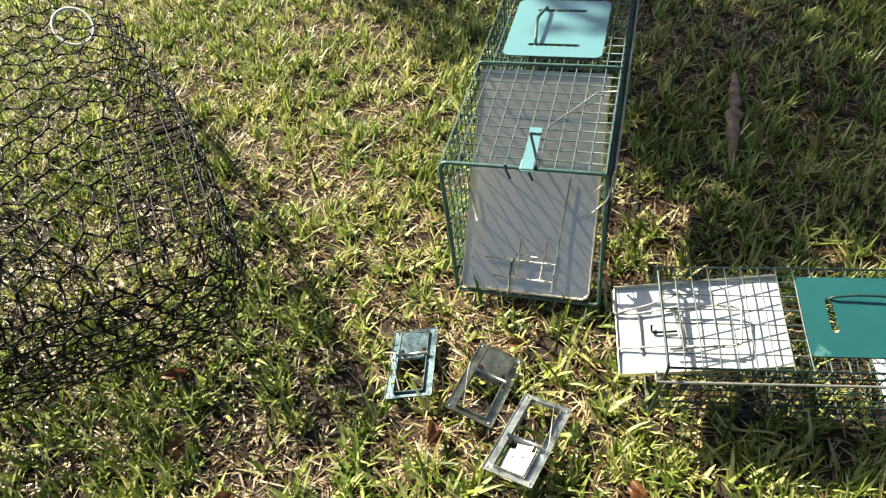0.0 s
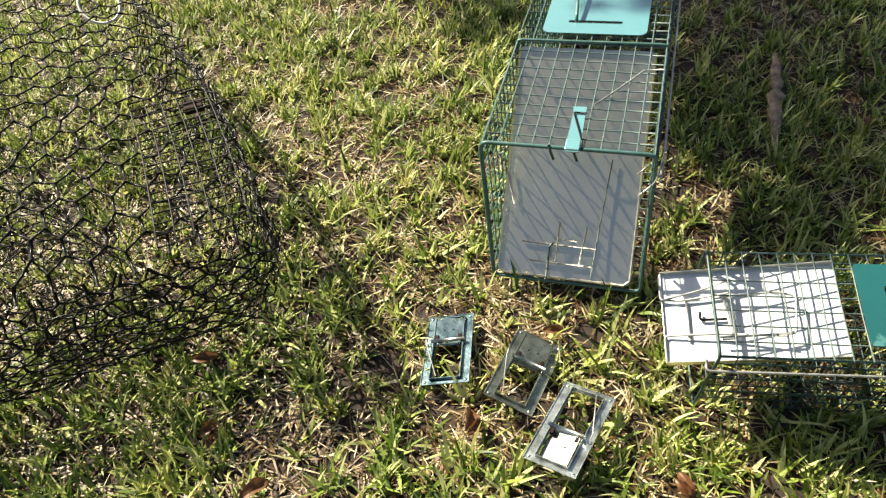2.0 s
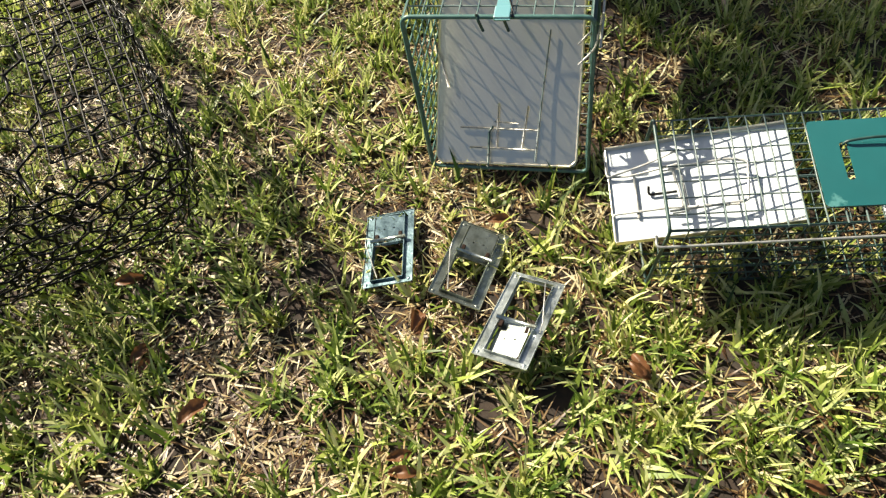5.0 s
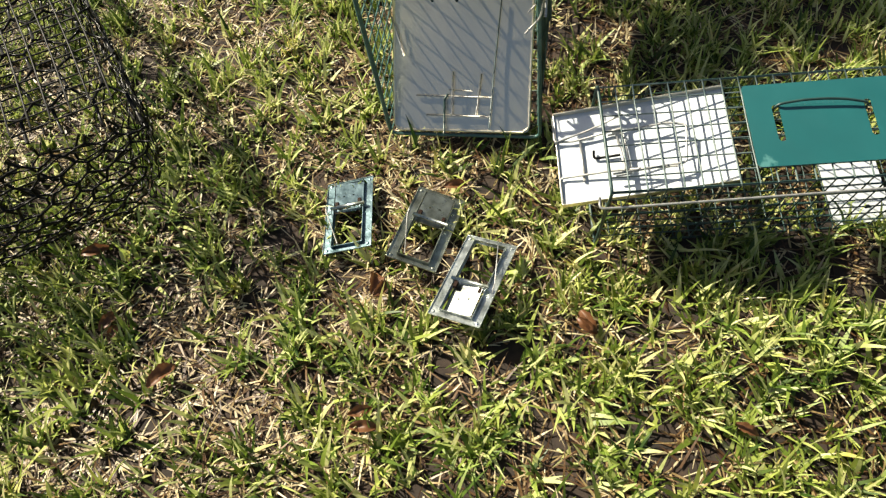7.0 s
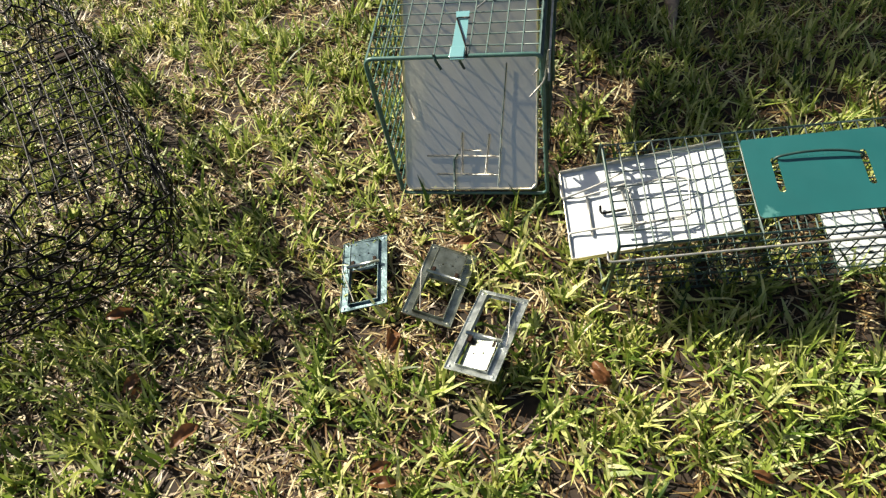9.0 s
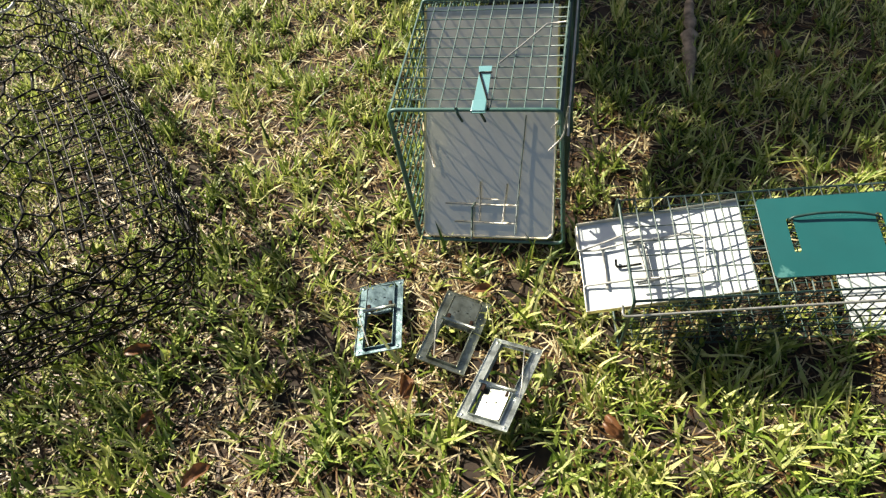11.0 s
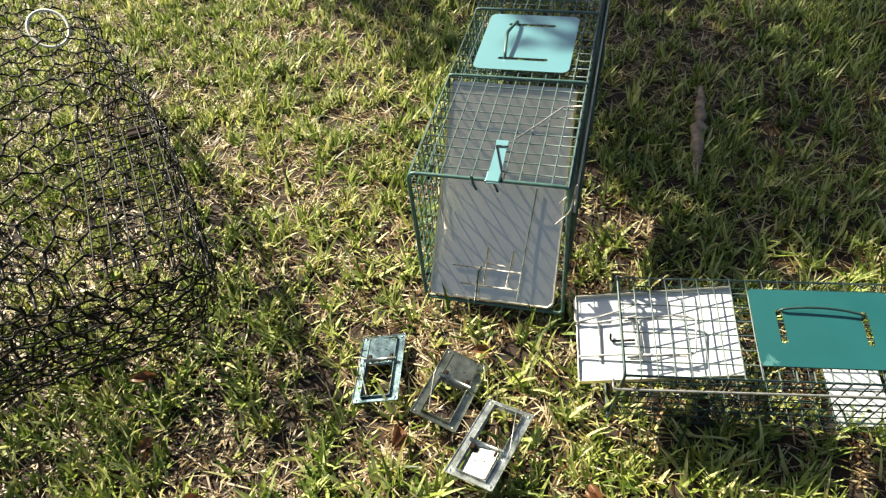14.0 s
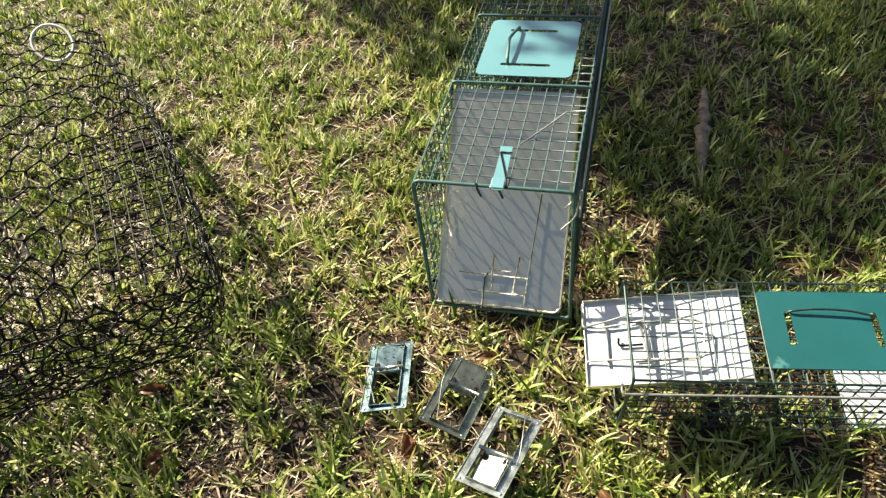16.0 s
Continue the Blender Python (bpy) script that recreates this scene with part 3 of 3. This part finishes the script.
# ---- small steel plate traps ----
def plate_trap(m, tint, flap_turn):
    """Shallow steel tray with two windows, a roller between them and a flap over one."""
    w, l, d = .080, .153, .003
    t = thing("plate_trap", m, "small galvanised steel plate trap with two windows", "trap", "three plate traps on the grass")
    part("base_plate", plate_mesh("base_plate", rounded_rect(-w / 2, -l / 2, w / 2, l / 2, .003), [rounded_rect(-.0235, -.0655, .0235, .006, .003), rounded_rect(-.024, .017, .024, .0655, .003)], .001, tint), t)
    for sx in (-1, 1):
        part("rim", box_mesh("rim", (.0012, l, d), tint, .0004, (sx * w / 2, 0, d / 2)), t)
        part("rim", box_mesh("rim", (w - .002, .0012, d * .8), tint, .0004, (0, sx * l / 2, d * .4)), t)
        part("inner_rim", box_mesh("inner_rim", (.001, .134, .006), tint, .0003, (sx * .0255, 0, .004)), t)
    part("roller", Tubes(.0032, 10).line([(-.029, .012, .009), (.029, .012, .009)]).mesh("roller", ZINC), t, "bright steel roller")
    # dark blocks stand in for the black notches at the roller's ends
    for sx in (-1, 1):
        part("notch_block", box_mesh("notch_block", (.006, .010, .006), RUST, .001, (sx * .0195, .0205, .0062)), t, "dark block in place of a notch")
    flap = part("flap", plate_mesh("flap", rounded_rect(-.0235, 0, .0235, .050, .003), [rounded_rect(-.010, .020, -.007, .023, .001), rounded_rect(.006, .022, .009, .025, .001)], .001, tint), t, "flat steel flap")
    flap.matrix_basis = pose(0, .016, .003, *flap_turn)
    for ye in (-.0675, .0675):
        part("inner_rim", box_mesh("inner_rim", (.052, .001, .006), tint, .0003, (0, ye, .004)), t)
    for sx, sy in ((-1, -1), (1, -1), (1, 1), (-1, 1)):
        bm = bmesh.new()
        bmesh.ops.create_uvsphere(bm, u_segments=8, v_segments=5, radius=.0028)
        me = bpy.data.meshes.new("rivet")
        for p in bm.verts:
            p.co = Vector((p.co.x + sx * .034, p.co.y + sy * .0705, p.co.z * .6 + .001))
        bm.to_mesh(me)
        bm.free()
        me.materials.append(tint)
        part("rivet", me, t)
    part("spring_wire", Tubes(.0009, 5).line([(-.038, .020, .010), (-.036, .004, .012), (-.014, -.066, .009)]).mesh("spring_wire", WIRE_ZINC), t)
    return t

# two more zinc tones, with reflected surroundings put into tint and mottle
BLUE_ZINC = surface("sky_tinted_zinc_steel", (0.055, 0.095, 0.11), (0.30, 0.42, 0.46), 30, (0.18, 0.42), metal=0.92, relief=0.8, relief_scale=60)
TINTED_ZINC = surface("reflection_tinted_zinc_steel", (0.14, 0.15, 0.11), (0.52, 0.55, 0.45), 32, (0.18, 0.42), metal=0.92, relief=0.8, relief_scale=60)
PLATES = [(-0.039, -0.177, 0.006, 12.8, BLUE_ZINC, -5.5, -9.1), (0.097, -0.201, 0.020, -10.0, TINTED_ZINC, -6.8, 10.1), (0.185, -0.295, 0.034, 166.1, ZINC, 3.9, 5.3)]
FLAPS = [(3, 7), (5, 2), (-3, 14)]
for (px, py, pz, yaw, tint, tx, ty), turn in zip(PLATES, FLAPS):
    plate_trap(pose(px, py, pz, tx, ty, yaw), tint, turn)


# ---- lawn ----
def inside_box(x, y, m, w, l, pad=0.0):
    q = m.inverted()
    lx = q[0][0] * x + q[0][1] * y + q[0][3]
    ly = q[1][0] * x + q[1][1] * y + q[1][3]
    return (lx > -pad) & (lx < w + pad) & (ly > -pad) & (ly < l + pad)

def noise_field(x, y, scale, seed):
    """Smooth random field, about -1 to 1, from a few summed waves."""
    r = np.random.default_rng(seed)
    out = np.zeros_like(x)
    for k in range(10):
        a, s = r.uniform(0, 6.283), scale * r.uniform(.5, 2.0)
        out += np.sin((x * math.cos(a) + y * math.sin(a)) * s + r.uniform(0, 6.283))
    return out / 3.2

def blades(name, n_tufts, per, seed, length, width, lean, material, cover, low):
    r = np.random.default_rng(seed)
    tx, ty = r.uniform(-2.7, 2.2, n_tufts), r.uniform(-1.5, 2.7, n_tufts)
    rim = np.sqrt(((tx + .25) / 2.45) ** 2 + ((ty - .6) / 2.1) ** 2)
    keep = cover(tx, ty, r) & (r.uniform(0, 1, n_tufts) < (1.02 - rim) / .28)
    tx, ty = tx[keep], ty[keep]
    k = len(tx)
    n = k * per
    tuft_len = np.repeat(r.uniform(.6, 1.3, k), per)
    bx = np.repeat(tx, per) + r.normal(0, .006, n)
    by = np.repeat(ty, per) + r.normal(0, .006, n)
    ang = r.uniform(0, 2 * math.pi, n)
    ln = r.uniform(*length, n) * tuft_len
    wd = r.uniform(*width, n)
    tilt = r.uniform(*lean, n)                    # from upright, in radians
    curl = r.uniform(.05, .75, n)
    # blades are pressed down under the traps
    mouth = pose(0, 0, 0, 0, 0, 0)
    press = inside_box(bx, by, mouth, .254, .82, .005) | inside_box(bx, by, pose(.359, -.180, 0, 0, 0, 10.4), TL, TW, -.004)
    flat = np.zeros(n, bool)
    for px, py, _, yaw, _, _, _ in PLATES:
        flat |= inside_box(bx, by, pose(px, py, 0, 0, 0, yaw) @ pose(-.041, -.077, 0), .082, .154, .002)
    flat &= r.uniform(0, 1, n) < .80
    ln = np.where(press, ln * .62, ln)
    z0 = np.array([ground_height(a, b) for a, b in zip(bx, by)])
    segs = 4
    P = np.zeros((n, segs + 1, 2, 3))
    x, y, z = bx.copy(), by.copy(), z0 - .004
    ca, sa = np.cos(ang), np.sin(ang)
    twist = r.uniform(-.6, .6, n)
    for s in range(segs + 1):
        f = s / segs
        half = wd * .5 * (1 - f ** 2.2) * (.65 + .35 * min(1, f * 4)) + .0002
        tw = twist * f
        wx, wy, wz = -sa * np.cos(tw), ca * np.cos(tw), np.sin(tw)
        zz = np.where(flat, np.minimum(z, .012), np.maximum(z, z0 + low))
        P[:, s, 0] = np.stack([x - wx * half, y - wy * half, zz - wz * half], 1)
        P[:, s, 1] = np.stack([x + wx * half, y + wy * half, zz + wz * half], 1)
        th = np.minimum(tilt + curl * f * 1.3, 2.0)
        step = ln / segs
        x, y, z = x + ca * np.sin(th) * step, y + sa * np.sin(th) * step, z + np.cos(th) * step
    verts = P.reshape(-1, 3)
    per_blade = (segs + 1) * 2
    quad = np.array([[2 * s, 2 * s + 1, 2 * s + 3, 2 * s + 2] for s in range(segs)])
    faces = (np.arange(n)[:, None, None] * per_blade + quad[None]).reshape(-1, 4)
    me = bpy.data.meshes.new(name)
    me.vertices.add(len(verts))
    me.vertices.foreach_set("co", verts.ravel())
    me.loops.add(faces.size)
    me.loops.foreach_set("vertex_index", faces.ravel().astype(np.int32))
    me.polygons.add(len(faces))
    me.polygons.foreach_set("loop_start", np.arange(0, faces.size, 4, dtype=np.int32))
    me.polygons.foreach_set("use_smooth", np.ones(len(faces), bool))
    me.update(calc_edges=True)
    me.materials.append(material)
    return new(name, me)

BARE = [(-0.90, 0.58, .09), (-1.05, 0.79, .08), (-0.46, 0.25, .07), (-0.25, -0.37, .06), (-0.25, 0.01, .08), (-0.13, 0.15, .05), (0.36, 0.30, .06), (0.68, 0.22, .06),
        (0.17, -0.43, .05), (0.35, -0.33, .05), (0.03, -0.32, .06), (-0.12, -0.50, .05), (-0.71, 0.98, .08), (0.29, -0.52, .05), (-0.71, 0.40, .05)]
LUSH = [(-0.38, 0.46, .06), (-0.41, -0.46, .08), (-0.25, 0.89, .07), (0.46, 0.01, .05), (0.23, -0.36, .05), (0.09, -0.42, .06), (0.55, -0.27, .07),
        (-0.06, -0.45, .06), (-0.68, 0.71, .07), (-1.19, 1.01, .10), (-0.16, 0.44, .06), (0.43, -0.42, .07)]
HOLLOW = [(0.01, -0.28, 0.035), (-0.25, -0.48, 0.035), (-0.37, -0.42, 0.025), (0.12, -0.1, 0.018), (-0.45, 0.33, 0.03), (0.31, -0.33, 0.02), (0.56, -0.14, 0.02), (-0.48, 0.98, 0.06), (-0.92, 0.7, 0.03), (-0.28, -0.16, 0.02), (-0.27, 0.64, 0.03)]
def spots(x, y, places):
    return sum(np.exp(-((x - a) ** 2 + (y - b) ** 2) / (c * c)) for a, b, c in places)

def green_cover(x, y, r):
    return r.uniform(0, 1, len(x)) < .58 + .25 * noise_field(x, y, 7, 3) + .62 * noise_field(x, y, 52, 4) + .5 * spots(x, y, LUSH) - .60 * spots(x, y, BARE) - .6 * spots(x, y, HOLLOW)
def dry_cover(x, y, r):
    return r.uniform(0, 1, len(x)) < .62 - .30 * noise_field(x, y, 7, 3) + .25 * noise_field(x, y, 30, 9) + .4 * spots(x, y, BARE) + .05 * spots(x, y, HOLLOW)

lawn = blades("lawn_grass", 34000, 9, 31, (.022, .056), (.0027, .0056), (.05, .85), GREEN_BLADE, green_cover, .002)
broad = blades("broad_grass", 21000, 5, 33, (.030, .066), (.0045, .0085), (.15, 1.05), GREEN_BLADE, green_cover, .002)
tagged(broad, "broad flat olive-green grass blades in loose tufts", "grass", kind="stuff")
tagged(lawn, "yellow-green coarse lawn grass with uneven tufts", "grass", kind="stuff")
thatch = blades("dry_grass", 50000, 6, 32, (.018, .056), (.0012, .0038), (.75, 1.5), DRY_BLADE, dry_cover, .004)
tagged(thatch, "straw-coloured dead grass lying among the green", "dry grass", kind="stuff")


# ---- shade tree outside the view ----
def shade_tree():
    t = thing("tree", pose(-4.1, 3.2, 0), "leafy broad tree shading part of the lawn", "tree")
    rnd = random.Random(8)
    targets = [(-0.52, 1.15, 0.07), (-0.26, 0.88, 0.05), (0.79, 0.84, .34), (1.23, 0.69, .34), (0.34, 1.20, .30), (-0.21, 1.42, .24), (0.96, 1.51, .45), (1.62, 1.25, .5), (0.41, 1.93, .45), (0.60, 0.49, .18), (1.02, 0.42, .18), (0.39, 0.50, .12), (0.39, 0.79, .22), (0.78, 0.41, .14), (1.36, 0.37, .16), (-0.68, 1.98, .3), (0.10, 0.81, .10), (0.58, 0.24, .05)]
    centres = []
    for k, (x, y, r) in enumerate(targets):
        h = 2.7 + .7 * rnd.random()
        c = Vector((x, y, 0)) + TO_SUN * (h / TO_SUN.z) - Vector((-4.1, 3.2, 0))
        centres.append((c, r))
    tr = Tubes(.09, 10)
    spine = [Vector((0, 0, -.05)), Vector((.05, -.03, .8)), Vector((.02, -.10, 1.6)), Vector((.12, -.15, 2.4))]
    for i in range(3):
        tr.line([spine[i], (spine[i] + spine[i + 1]) / 2, spine[i + 1]], .10 - .018 * i)
    part("trunk", tr.mesh("trunk", BARK), t)
    lv, lf = [], []
    for c, r in centres:
        s = spine[2 if rnd.random() < .5 else 3]
        limb = Tubes(.02, 6).line([s, s.lerp(c, .5) + Vector((0, 0, -.08)), c], .016)
        part("limb", limb.mesh("limb", BARK), t)
        for i in range(int(6500 * r * r)):
            d = Vector((rnd.gauss(0, 1), rnd.gauss(0, 1), rnd.gauss(0, .8)))
            p = c + d.normalized() * (r * rnd.random() ** .45)
            a = Euler((rnd.uniform(-.9, .9), rnd.uniform(-.9, .9), rnd.uniform(0, 6.28))).to_matrix()
            ll, ww = rnd.uniform(.05, .085), rnd.uniform(.018, .03)
            b = len(lv)
            lv += [p + a @ Vector(q) for q in ((0, 0, 0), (ll * .45, ww, .004), (ll, 0, -.006), (ll * .45, -ww, .004))]
            lf.append((b, b + 1, b + 2, b + 3))
    part("crown", mesh_of("crown", lv, lf, TREE_LEAF), t)
    return t

shade_tree()


# ---- loose things on the lawn ----
def fallen_leaf(x, y, yaw, size, tilt):
    v, f = [], []
    n, m = 11, 7
    for i in range(n):
        a = i / (n - 1)
        half = size * .21 * math.sin(math.pi * min(1, a * .93 + .05)) ** .7 * (1 + .3 * noise.noise(Vector((a * 7, x * 30, y * 30))))
        for j in range(m):
            b = j / (m - 1) * 2 - 1
            crumple = .10 * size * noise.noise(Vector((a * 4, b * 2, x * 20 + y * 7)))
            v.append((size * (a - .5), half * b, .14 * size * math.sin(math.pi * a) + abs(b) ** 1.5 * half * .8 + crumple))
    for i in range(n - 1):
        for j in range(m - 1):
            k = i * m + j
            f.append((k, k + 1, k + m + 1, k + m))
    ob = new("fallen_leaf", mesh_of("fallen_leaf", v, f, DEAD_LEAF, True))
    ob.matrix_world = pose(x, y, .009, tilt, tilt * .6, yaw)
    return tagged(ob, "curled reddish brown dead leaf on the grass", "leaf", "dead leaves on the lawn")

for x, y, yaw, size, tilt in ((0.055, -0.506, 30, 0.035, 20), (0.563, -0.465, -20, 0.032, 15), (-0.365, -0.416, 80, 0.04, 25), (0.989, 1.299, 15, 0.05, 15), (0.667, 0.610, 110, 0.045, 20), (0.355, -0.332, -50, 0.04, 15), (-0.442, -0.294, 40, 0.045, 30), (0.030, -0.304, 100, 0.05, 30), (0.772, 0.756, 60, 0.035, 20), (0.127, -0.103, 20, .040, 20), (-0.246, -0.491, 60, .05, 15), (0.354, -0.339, -30, .036, 25), (0.066, -0.528, 10, .04, 10), (-0.350, -0.434, 100, .032, 30), (0.042, -0.312, 75, .040, 35)):
    fallen_leaf(x, y, yaw, size, tilt)

sv, sf = [], []
for i in range(19):
    f = i / 18
    half = (.006 + .012 * math.sin(math.pi * f) ** 1.5) * (1 + .5 * noise.noise(Vector((f * 9, 2, 0)))) * (.45 if .40 < f < .50 else 1)
    cx, cy, cz = .497 - .008 * f + .005 * noise.noise(Vector((f * 4, 0, 5))), .862 - .39 * f, .012 + .006 * math.sin(4 * f)
    for j in range(8):
        w = 2 * math.pi * j / 8
        k = 1 + .25 * noise.noise(Vector((f * 12, j * 1.7, 1)))
        sv.append((cx + half * k * math.cos(w), cy, cz + half * k * .55 * math.sin(w)))
for i in range(18):
    for j in range(8):
        sf.append((i * 8 + j, i * 8 + (j + 1) % 8, i * 8 + 8 + (j + 1) % 8, i * 8 + 8 + j))
stick = new("dead_stick", mesh_of("dead_stick", sv, sf, STICK_WOOD, True))
tagged(stick, "weathered grey-brown dead stick lying in shaded grass", "stick")
